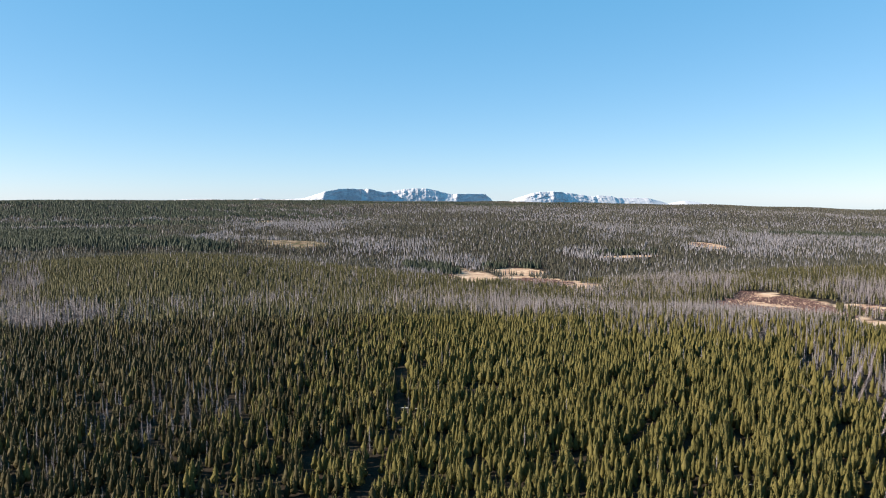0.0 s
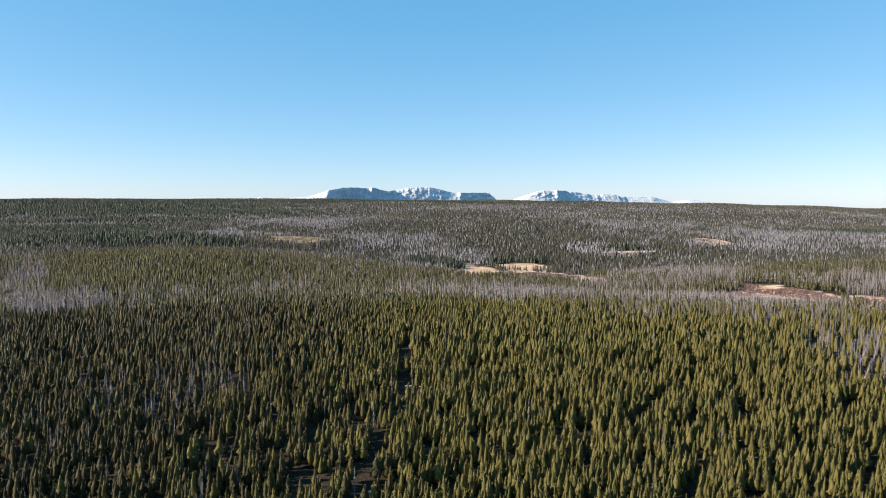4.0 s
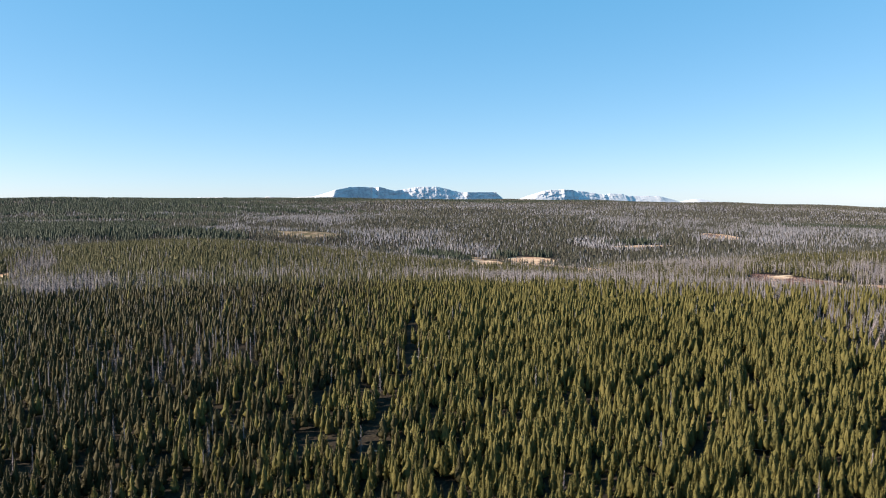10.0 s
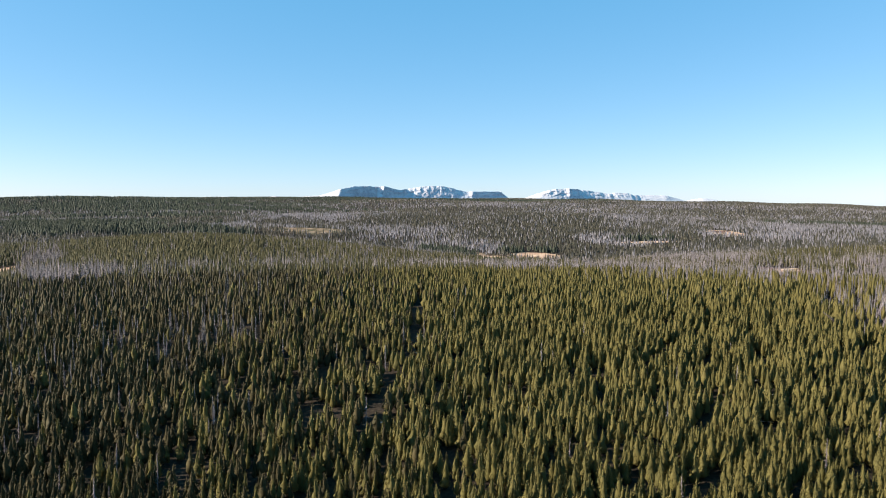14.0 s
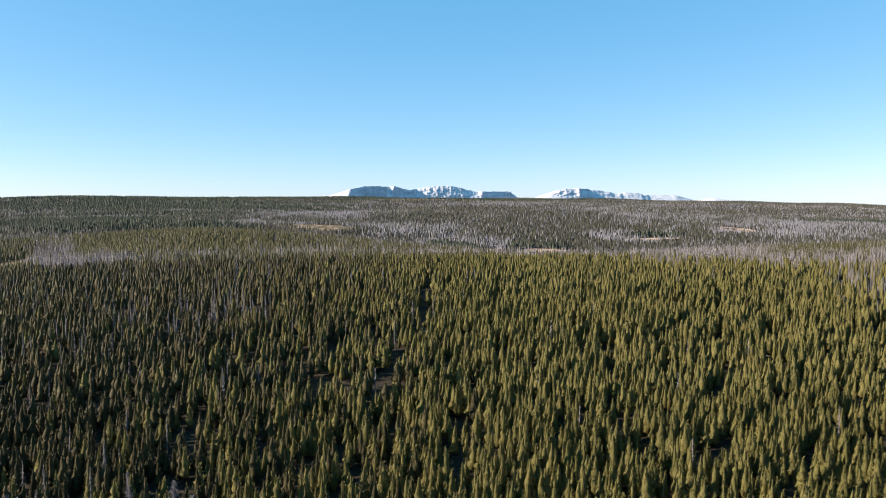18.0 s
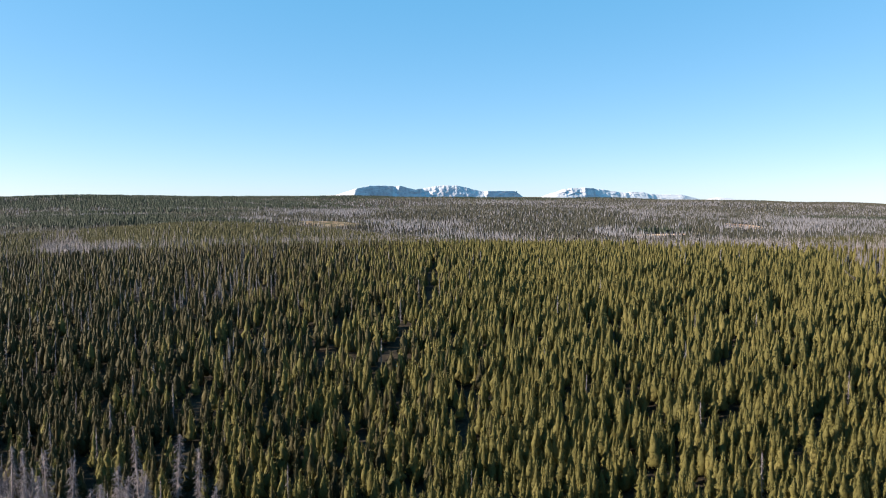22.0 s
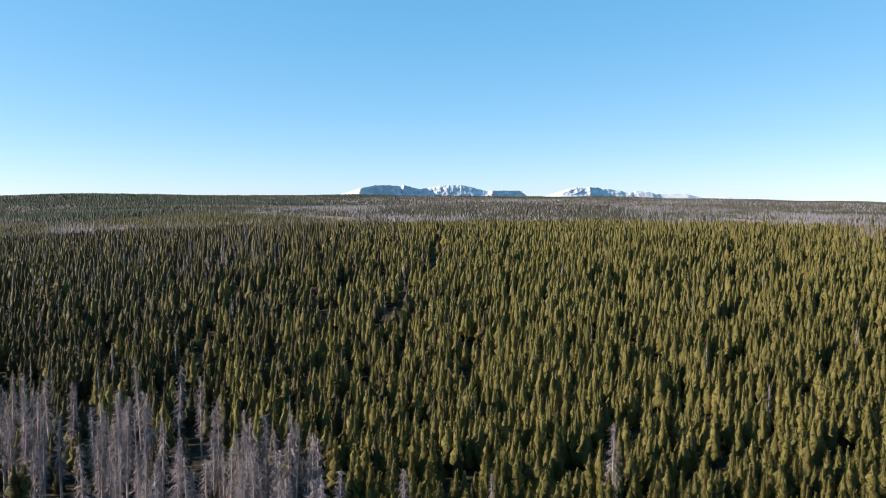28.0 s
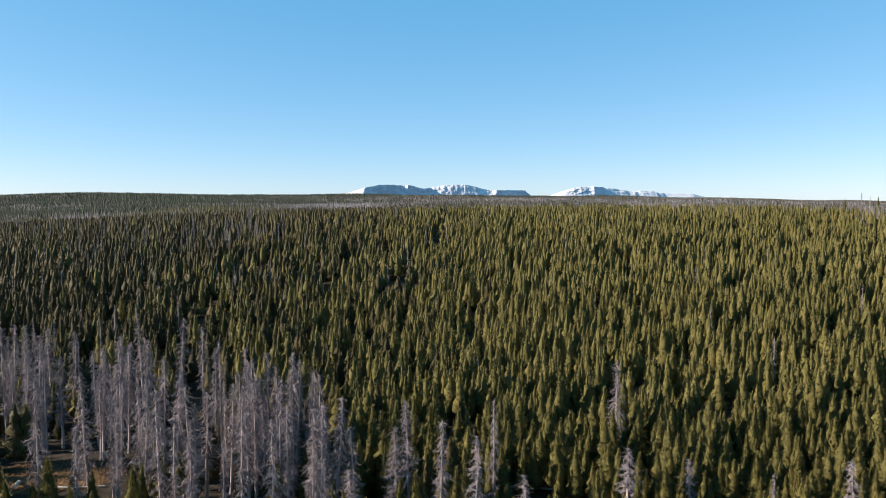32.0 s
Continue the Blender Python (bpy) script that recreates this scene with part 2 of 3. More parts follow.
bark = wood_material("pine_bark", [(0.0, (0.0476, 0.034, 0.0272)), (0.5, (0.102, 0.0782, 0.0612)), (1.0, (0.163, 0.129, 0.102))], 6.0)
dead_wood = wood_material("weathered_wood", [(0.0, (0.125, 0.097, 0.096)), (0.5, (0.25, 0.197, 0.193)), (1.0, (0.42, 0.35, 0.34))], 5.0)
dead_twigs = wood_material("dead_twigs", [(0.0, (0.085, 0.066, 0.067)), (0.5, (0.165, 0.131, 0.135)), (1.0, (0.29, 0.238, 0.244))], 3.0)
# dead trees far off, their grey tinted with haze
dead_far_hazed = wood_material("dead_twigs_far_hazed", [(0.0, (0.085, 0.077, 0.084)), (0.5, (0.146, 0.133, 0.143)), (1.0, (0.22, 0.204, 0.217))], 0.3)
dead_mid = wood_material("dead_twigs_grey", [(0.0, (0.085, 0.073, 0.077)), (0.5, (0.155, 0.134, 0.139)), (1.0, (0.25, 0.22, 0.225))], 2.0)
log_wood = wood_material("bleached_log", [(0.0, (0.204, 0.184, 0.163)), (0.5, (0.354, 0.326, 0.299)), (1.0, (0.476, 0.449, 0.422))], 5.0)


def ellipse_mask(n, l, spots, soft):
    """A soft mask of ellipses on the ground, its rim broken up by noise."""
    g = n.new("ShaderNodeNewGeometry")
    wob = grain(n, l, 0.06, 4.0)
    best = None
    for cx, cy, a, b, *_ in spots:
        sub = n.new("ShaderNodeVectorMath")
        sub.operation = "SUBTRACT"
        l.new(g.outputs["Position"], sub.inputs[0])
        sub.inputs[1].default_value = (cx, cy, 0)
        div = n.new("ShaderNodeVectorMath")
        div.operation = "MULTIPLY"
        l.new(sub.outputs[0], div.inputs[0])
        div.inputs[1].default_value = (1 / a, 1 / b, 0)
        size = n.new("ShaderNodeVectorMath")
        size.operation = "LENGTH"
        l.new(div.outputs[0], size.inputs[0])
        if best is None:
            best = size.outputs["Value"]
        else:
            low = n.new("ShaderNodeMath")
            low.operation = "MINIMUM"
            l.new(best, low.inputs[0])
            l.new(size.outputs["Value"], low.inputs[1])
            best = low.outputs[0]
    add = n.new("ShaderNodeMath")
    add.operation = "MULTIPLY_ADD"
    l.new(wob.outputs["Fac"], add.inputs[0])
    add.inputs[1].default_value = 0.7
    l.new(best, add.inputs[2])
    out = n.new("ShaderNodeMapRange")
    out.inputs["From Min"].default_value, out.inputs["From Max"].default_value = 1.42 + soft, 1.42 - soft
    l.new(add.outputs[0], out.inputs[0])
    return out.outputs[0]


def ground_material():
    m, n, l, p = material("forest_floor")
    fine, mid, broad = grain(n, l, 1.6, 6.0), grain(n, l, 0.09, 4.0), grain(n, l, 0.02, 4.0)
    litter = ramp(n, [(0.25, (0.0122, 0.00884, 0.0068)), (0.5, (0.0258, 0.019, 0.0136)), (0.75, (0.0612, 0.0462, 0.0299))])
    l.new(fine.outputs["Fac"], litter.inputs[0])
    dry = ramp(n, [(0.35, (0.29, 0.165, 0.115)), (0.5, (0.48, 0.32, 0.21)), (0.7, (0.6, 0.45, 0.325))])
    thin = ramp(n, [(0.38, (0.058, 0.052, 0.023)), (0.52, (0.14, 0.092, 0.052)), (0.66, (0.25, 0.17, 0.115))])
    l.new(mid.outputs["Fac"], thin.inputs[0])
    g = n.new("ShaderNodeNewGeometry")
    squash = n.new("ShaderNodeVectorMath")
    squash.operation = "MULTIPLY"
    l.new(g.outputs["Position"], squash.inputs[0])
    squash.inputs[1].default_value = (0.0408, 0.34, 0.34)
    streak = n.new("ShaderNodeTexNoise")
    streak.inputs["Scale"].default_value, streak.inputs["Detail"].default_value = 1.0, 4.0
    l.new(squash.outputs[0], streak.inputs["Vector"])
    pale = ramp(n, [(0.53, (0.0, 0.0, 0.0)), (0.66, (1.0, 1.0, 1.0))])
    l.new(streak.outputs["Fac"], pale.inputs[0])
    littered = blend(n, l, thin.outputs[0], (0.313, 0.252, 0.184), pale.outputs[0])
    rust = ramp(n, [(0.35, (0.068, 0.0374, 0.017)), (0.6, (0.177, 0.0952, 0.0408))])
    l.new(fine.outputs["Fac"], rust.inputs[0])
    l.new(mid.outputs["Fac"], dry.inputs[0])
    grass = blend(n, l, dry.outputs[0], fine.outputs["Color"], 0.12, "MULTIPLY")
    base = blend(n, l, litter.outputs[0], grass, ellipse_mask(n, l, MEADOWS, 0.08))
    base = blend(n, l, base, littered, ellipse_mask(n, l, CLEARINGS[:1], 0.12))
    base = blend(n, l, base, rust.outputs[0], ellipse_mask(n, l, CLEARINGS[1:], 0.12))
    l.new(base, p.inputs["Base Color"])
    p.inputs["Roughness"].default_value = 0.95
    p.inputs["Specular IOR Level"].default_value = 0.1
    bump = n.new("ShaderNodeBump")
    bump.inputs["Strength"].default_value, bump.inputs["Distance"].default_value = 0.6, 0.15
    l.new(fine.outputs["Fac"], bump.inputs["Height"])
    l.new(bump.outputs[0], p.inputs["Normal"])
    return m


def mountain_material():
    m, n, l, p = material("snow_dusted_rock")
    g = n.new("ShaderNodeNewGeometry")
    sep = n.new("ShaderNodeSeparateXYZ")
    l.new(g.outputs["Normal"], sep.inputs[0])
    fine, broad = grain(n, l, 0.05, 8.0, 0.7), grain(n, l, 0.012, 5.0)
    rock = ramp(n, [(0.38, (0.40, 0.345, 0.37)), (0.5, (0.49, 0.435, 0.455)), (0.62, (0.57, 0.515, 0.53))])
    l.new(fine.outputs["Fac"], rock.inputs[0])
    add = n.new("ShaderNodeMath")
    add.operation = "MULTIPLY_ADD"
    l.new(broad.outputs["Fac"], add.inputs[0])
    add.inputs[1].default_value = 0.9
    l.new(sep.outputs["Z"], add.inputs[2])
    snow = n.new("ShaderNodeMapRange")
    snow.inputs["From Min"].default_value, snow.inputs["From Max"].default_value = 0.9, 1.25
    l.new(add.outputs[0], snow.inputs[0])
    base = blend(n, l, rock.outputs[0], (0.62, 0.58, 0.59), snow.outputs[0])
    l.new(base, p.inputs["Base Color"])
    p.inputs["Roughness"].default_value = 0.9
    return m


floor_mat, rock_mat = ground_material(), mountain_material()
shrub_mat = wood_material("willow_twigs", [(0.0, (0.055, 0.030, 0.028)), (0.5, (0.11, 0.060, 0.054)), (1.0, (0.18, 0.108, 0.09))], 2.0)
straw_mat = wood_material("dry_grass", [(0.0, (0.07, 0.038, 0.018)), (0.5, (0.15, 0.085, 0.042)), (1.0, (0.25, 0.16, 0.09))], 2.0)


# ---------------------------------------------------------------- mesh helpers
def mesh_of(name, verts, tris, mat, smooth=False):
    verts, tris = np.asarray(verts, np.float32).reshape(-1, 3), np.asarray(tris, np.int32).reshape(-1, 3)
    me = bpy.data.meshes.new(name)
    me.vertices.add(len(verts))
    me.vertices.foreach_set("co", verts.ravel())
    me.loops.add(tris.size)
    me.loops.foreach_set("vertex_index", tris.ravel())
    me.polygons.add(len(tris))
    me.polygons.foreach_set("loop_start", np.arange(0, tris.size, 3, dtype=np.int32))
    me.polygons.foreach_set("loop_total", np.full(len(tris), 3, np.int32))
    if smooth:
        me.polygons.foreach_set("use_smooth", np.ones(len(tris), bool))
    me.materials.append(mat)
    me.update(calc_edges=True)
    return me


def joined(pieces):
    verts, tris, at = [], [], 0
    for v, f in pieces:
        verts.append(v)
        tris.append(np.asarray(f) + at)
        at += len(v)
    return np.concatenate(verts), np.concatenate(tris)


def tube(points, radii, sides):
    """A tapered tube along points, closed at its tip."""
    points = np.asarray(points, float)
    ring = []
    for k, (q, r) in enumerate(zip(points, radii)):
        way = points[min(k + 1, len(points) - 1)] - points[max(k - 1, 0)]
        way = way / np.linalg.norm(way)
        a = np.cross(way, (0.31, 0.92, 0.24))
        a /= np.linalg.norm(a)
        b = np.cross(way, a)
        turn = np.arange(sides) * 2 * np.pi / sides
        ring.append(q + r * (np.cos(turn)[:, None] * a + np.sin(turn)[:, None] * b))
    tris = []
    for k in range(len(points) - 1):
        for j in range(sides):
            a, b = k * sides + j, k * sides + (j + 1) % sides
            tris += [(a, b, a + sides), (b, b + sides, a + sides)]
    return np.concatenate(ring), np.array(tris)


def blades(root, tip, width, rng):
    """Thin triangles from root to tip."""
    way = tip - root
    side = np.cross(way, rng.normal(size=way.shape))
    side /= np.linalg.norm(side, axis=1)[:, None] + 1e-9
    side *= np.asarray(width).reshape(-1, 1) * 0.5
    v = np.stack([root - side, root + side, tip], 1).reshape(-1, 3)
    return v, np.arange(len(v)).reshape(-1, 3)


def tufts(root, way, length, width, rng):
    """Small three-sided sprays of needles that taper to a tip."""
    way = way / (np.linalg.norm(way, axis=1)[:, None] + 1e-9)
    a = np.cross(way, rng.normal(size=way.shape))
    a /= np.linalg.norm(a, axis=1)[:, None] + 1e-9
    b = np.cross(way, a)
    w = np.asarray(width).reshape(-1, 1)
    ring = [root + w * (math.cos(t) * a + math.sin(t) * b) for t in (0, 2.09, 4.19)]
    v = np.stack([*ring, root + way * np.asarray(length).reshape(-1, 1)], 1).reshape(-1, 3)
    f = (np.arange(len(root))[:, None, None] * 4 + np.array([[0, 1, 3], [1, 2, 3], [2, 0, 3]])).reshape(-1, 3)
    return v, f


def cone(rng, low, high, radius, sides, jag=0.25):
    turn = (np.arange(sides) + rng.random()) * 2 * np.pi / sides
    r = radius * (1 + jag * rng.normal(size=sides))
    z = low + (high - low) * 0.12 * rng.random(sides)
    v = np.concatenate([np.stack([r * np.cos(turn), r * np.sin(turn), z], 1), [[0, 0, high]]])
    return v, np.array([(k, (k + 1) % sides, sides) for k in range(sides)])


# ---------------------------------------------------------------- trees
def lobes(phases, turn, z):
    """Boughs and hollows round a crown."""
    a, b, c = phases
    return 1 + 0.2 * np.cos(3 * turn + 2.3 * z + a) + 0.19 * np.cos(turn - 4.4 * z + b) + 0.14 * np.cos(5 * turn + 1.5 * z + c)


def hull(rng, foot, tall, wide, rings, sides, phases, jag=0.1):
    """The lumpy closed mass of a crown in whorls, from its foot to its tip."""
    s = np.linspace(0.0, 0.94, rings)
    pts = []
    for k, q in enumerate(s):
        turn = (np.arange(sides) + 0.5 * k + 0.2 * rng.normal(size=sides)) * 2 * np.pi / sides
        z = foot + (tall - foot) * q + rng.normal(size=sides) * 0.1
        r = wide * float(crown_profile(np.array(q))) * lobes(phases, turn, z) * (1 + jag * rng.normal(size=sides)) * (1.1 if k % 2 else 0.88)
        pts.append(np.stack([r * np.cos(turn), r * np.sin(turn), z], 1))
    pts.append(np.array([[0, 0, tall]]))
    tris = []
    for k in range(rings - 1):
        for j in range(sides):
            a, b = k * sides + j, k * sides + (j + 1) % sides
            tris += [(a, b, a + sides), (b, b + sides, a + sides)]
    tip = rings * sides
    tris += [(tip - sides + j, tip - sides + (j + 1) % sides, tip) for j in range(sides)]
    return np.concatenate(pts), np.array(tris)


def crown_profile(s):
    """Half width of a lodgepole crown from its foot (0) to its tip (1)."""
    return np.minimum(1.0, (1 - s) ** 0.97 * 1.2) * np.minimum(1.0, 0.75 + 2.0 * s)


def needle_coat(rng, foot, tall, wide, count, length, width, phases):
    """Upswept needle sprays that clothe a crown closely, their tips standing off it."""
    s = 0.985 * (1 - ((np.arange(count) + rng.random(count)) / count) ** 0.62)
    turn = np.arange(count) * 2.39996 + rng.normal(size=count) * 0.4
    z = foot + (tall - foot) * s
    out = np.stack([np.cos(turn), np.sin(turn), np.zeros(count)], 1)
    up = np.array([0, 0, 1.0])
    root = out * (wide * crown_profile(s) * lobes(phases, turn, z) * rng.uniform(0.72, 1.12, count))[:, None] + up * (z - length[0] * 0.5)[:, None]
    way = out * rng.uniform(0.15, 1.15, count)[:, None] + up + rng.normal(size=root.shape) * 0.14
    way /= np.linalg.norm(way, axis=1)[:, None]
    side = np.cross(way, out) + rng.normal(size=root.shape) * 0.13
    side *= (rng.uniform(*width, count) * 0.5 / np.linalg.norm(side, axis=1))[:, None]
    v = np.stack([root - side, root + side, root + way * rng.uniform(*length, count)[:, None]], 1).reshape(-1, 3)
    return v, np.arange(len(v)).reshape(-1, 3)


def pine_crown(rng, tall, wide, count, length, width, rings, sides, core):
    foot = tall * (0.1 + 0.1 * rng.random())
    phases = rng.uniform(0, 6.28, 3)
    return joined([needle_coat(rng, foot, tall, wide, count, length, width, phases), hull(rng, foot, tall - 0.25, wide * core, rings, sides, phases)])


def pine_trunk(rng, tall):
    z = np.linspace(-0.3, tall * 0.96, 7)
    sway = np.cumsum(rng.normal(size=(7, 2)) * 0.03, 0)
    return tube(np.column_stack([sway, z]), np.linspace(0.15, 0.02, 7) * tall / 13, 7)


def dead_branches(rng, tall, count):
    """Bare branches, the upper ones spread and the lower ones drooping, and the fine twigs that fur them."""
    s = (np.arange(count) + rng.random(count)) / count
    z = tall * (0.26 + 0.73 * s)
    turn = np.arange(count) * 2.39996 + rng.normal(size=count) * 0.6
    shape = rng.uniform(0.75, 1.2)
    reach = (0.1 + 1.05 * (1 - s) ** shape * np.minimum(1, 0.4 + 1.7 * s)) * rng.uniform(0.35, 1.35, count)
    boughs, twigs = [], []
    for k in range(count):
        out = np.array([math.cos(turn[k]), math.sin(turn[k]), 0])
        drop = reach[k] * rng.uniform(0.0, 1.05)
        at = [out * 0.03 + (0, 0, z[k]), out * reach[k] * 0.5 + (0, 0, z[k] + 0.12 - drop * 0.2), out * reach[k] * 0.85 + (0, 0, z[k] - drop * 0.7), out * reach[k] + (0, 0, z[k] - drop * rng.uniform(1.0, 1.5))]
        boughs.append(tube(at, [0.028, 0.021, 0.012, 0.004], 3))
        n = 8 + int(20 * min(1.0, reach[k]))
        a = rng.uniform(0.2, 1.0, n)[:, None]
        root = out * reach[k] * a + np.array([0, 0, 1]) * (z[k] - drop * a ** 1.5)
        way = out * 0.35 + np.array([0, 0, -0.4]) + rng.normal(size=(n, 3)) * 0.55
        twigs.append(blades(root, root + way * rng.uniform(0.2, 0.55, n)[:, None], np.full(n, 0.043), rng))
    return joined(boughs), joined(twigs)


def part(name, data, parent, label=""):
    ob = new(name, data)
    ob.parent = parent
    return tagged(ob, label)


def make_pine(seed, tall, wide):
    rng = np.random.default_rng(seed)
    tree = tagged(new("pine_tree"), "olive-green lodgepole pine with a dense narrow crown, standing in the forest", "tree", "living pines near the clearing")
    part("trunk", mesh_of("trunk", *pine_trunk(rng, tall), bark, True), tree, "grey-brown bark")
    part("crown", mesh_of("crown", *pine_crown(rng, tall, wide, 2000, (0.18, 0.4), (0.09, 0.16), 13, 9, 0.84), needles), tree)
    return tree


def make_dead(seed, tall, count=80):
    rng = np.random.default_rng(seed)
    tree = tagged(new("dead_pine_tree"), "dead grey pine with bare drooping branches, standing in the forest", "dead tree", "dead pines near the clearing")
    part("trunk", mesh_of("trunk", *pine_trunk(rng, tall), dead_wood, True), tree, "bleached grey trunk")
    boughs, twigs = dead_branches(rng, tall, count)
    part("bare_crown", mesh_of("bare_crown", *boughs, dead_wood), tree, "bare bleached branches")
    part("brushwood", mesh_of("brushwood", *twigs, dead_twigs), tree, "brittle grey twigs")
    return tree


# light templates for the joined forest: living trees about 9 m tall, dead ones about 13 m
def near_pine(rng):
    return pine_crown(rng, 9.0, rng.uniform(1.2, 1.85), 580, (0.26, 0.52), (0.15, 0.25), 10, 8, 0.86)


def mid_pine(rng):
    return pine_crown(rng, 9.0, rng.uniform(1.2, 1.85), 140, (0.38, 0.75), (0.24, 0.38), 8, 6, 0.86)


def bushy_pine(rng):
    return pine_crown(rng, 9.0, rng.uniform(1.2, 1.85), 46, (0.5, 0.95), (0.33, 0.52), 6, 5, 0.82)


def light_pine(rng):
    return pine_crown(rng, 9.0, rng.uniform(1.2, 1.85), 18, (0.55, 1.05), (0.38, 0.58), 4, 5, 0.92)


def small_pine(rng):
    wide, n = 1.1, 2
    turn = np.arange(n) * 3.0 + rng.random() * 6
    out = np.stack([np.cos(turn), np.sin(turn), np.zeros(n)], 1)
    z = np.array([2.4, 4.6])
    up = np.array([0, 0, 1.0])
    v = tufts(out * 0.35 + up * z[:, None], out * 0.8 + up, np.full(n, 2.0), np.full(n, 0.45), rng)
    return joined([v, cone(rng, 0.8, 6.5, wide, 5), cone(rng, 4, 9, wide * 0.62, 4)])


def far_pine(rng):
    return joined([cone(rng, 0.3, 6.5, 1.3, 4), cone(rng, 3.5, 9, 0.9, 3)])


def farthest_pine(rng):
    return cone(rng, 0, 9, 1.9, 4, 0.3)


def mid_dead(rng):
    tall, n = 13.0, 84
    s = (np.arange(n) + rng.random(n)) / n
    z = 1.5 + 11.3 * s
    turn = np.arange(n) * 2.39996
    reach = (0.25 + 1.15 * (1 - s) ** 0.8) * rng.uniform(0.4, 1.35, n)
    out = np.stack([np.cos(turn), np.sin(turn), np.zeros(n)], 1)
    up = np.array([0, 0, 1.0])
    v = blades(up * z[:, None], out * reach[:, None] + up * (z - rng.uniform(-0.2, 1.3, n))[:, None], np.full(n, 0.18), rng)
    return joined([v, tube([(0, 0, -0.2), (0.05, 0, 6), (0, 0, tall)], [0.16, 0.11, 0.02], 4)])


def small_dead(rng):
    n = 10
    s = (np.arange(n) + rng.random(n)) / n
    z = 2.5 + 9 * s
    turn = np.arange(n) * 2.39996
    reach = (0.6 + 1.3 * (1 - s)) * rng.uniform(0.6, 1.3, n)
    out = np.stack([np.cos(turn), np.sin(turn), np.zeros(n)], 1)
    up = np.array([0, 0, 1.0])
    v = blades(up * (z + 0.3)[:, None], out * reach[:, None] + up * (z - 0.3)[:, None], np.full(n, 0.5), rng)
    return joined([v, tube([(0, 0, 0), (0, 0, 13)], [0.2, 0.05], 3)])


def far_dead(rng):
    return joined([cone(rng, 1.5, 12.5, 1.0, 4, 0.4), cone(rng, 4, 13, 0.6, 3, 0.4)])


def farthest_dead(rng):
    return cone(rng, 0, 11, 1.5, 4, 0.4)


def scatter(y0, y1, step, spread, seed, extra=12):
    """Jittered places in a stretch of the land that widens away from the clearing."""
    rng = np.random.default_rng(seed)
    half = spread * y1 + extra
    gx, gy = np.meshgrid(np.arange(-half, half, step), np.arange(y0, y1, step))
    x, y = gx.ravel(), gy.ravel()
    keep = np.abs(x) < spread * y + extra
    x, y = x[keep], y[keep]
    x, y = x + rng.uniform(-0.48, 0.48, len(x)) * step, y + rng.uniform(-0.48, 0.48, len(y)) * step
    bare = np.maximum(blobs(x, y, MEADOWS), blobs(x, y, CLEARINGS))
    bare = np.maximum(bare, blobs(x, y, GAPS))
    thin = 0.07 + 0.3 * (np.sin(x / 11 + 2.0 * np.sin(y / 17)) * np.sin(y / 13 + 1.0) > 0.45)
    holes = np.sin(x / 2.1 + 2.2 * np.sin(y / 5.3)) + np.sin(y / 2.9 - x / 4.7 + 1.7 * np.sin(x / 6.1))
    thin = np.maximum(thin, np.where(y < 400, 0.9 * np.clip((holes - 0.86) / 0.3, 0, 1), 0))
    keep = rng.random(len(x)) > np.maximum(bare, thin)
    x, y = x[keep], y[keep]
    share = np.maximum(blobs(x, y, DEAD), np.where(y < 85, 0.0015, cover(x, y)))
    dead = rng.random(len(x)) < share
    picked = dead | (rng.random(len(x)) > np.where((y > 75) & (y < 330), 0.2 * np.clip((-4 - x) / 40, 0, 1), 0))      # trees thinned out towards the west
    return x[picked], y[picked], dead[picked], rng


def forest(name, x, y, templates, rng, mat, label, category, low=0.72, high=1.12, widen=1.0):
    """Many trees in one mesh."""
    pick = rng.integers(0, len(templates), len(x))
    pieces = []
    for k, (v, f) in enumerate(templates):
        px, py = x[pick == k], y[pick == k]
        if not len(px):
            continue
        turn, tall = rng.uniform(0, 2 * np.pi, len(px)), rng.uniform(low, high, len(px))
        wide = tall * rng.uniform(0.85, 1.2, len(px)) * widen
        lean = rng.normal(size=(len(px), 2)) * 0.018
        c, s = np.cos(turn), np.sin(turn)
        q = np.empty((len(px), len(v), 3))
        vx, vy, vz = v[:, 0], v[:, 1], v[:, 2]
        q[:, :, 2] = vz * tall[:, None]
        q[:, :, 0] = (c[:, None] * vx - s[:, None] * vy) * wide[:, None] + px[:, None] + lean[:, :1] * q[:, :, 2]
        q[:, :, 1] = (s[:, None] * vx + c[:, None] * vy) * wide[:, None] + py[:, None] + lean[:, 1:] * q[:, :, 2]
        q[:, :, 2] += height(px, py)[:, None] - 0.1
        pieces.append((q.reshape(-1, 3), (np.arange(len(px))[:, None, None] * len(v) + f[None]).reshape(-1, 3)))
    v, f = joined(pieces)
    return tagged(new(name, mesh_of(name, v, f, mat)), label, category, kind="stuff")


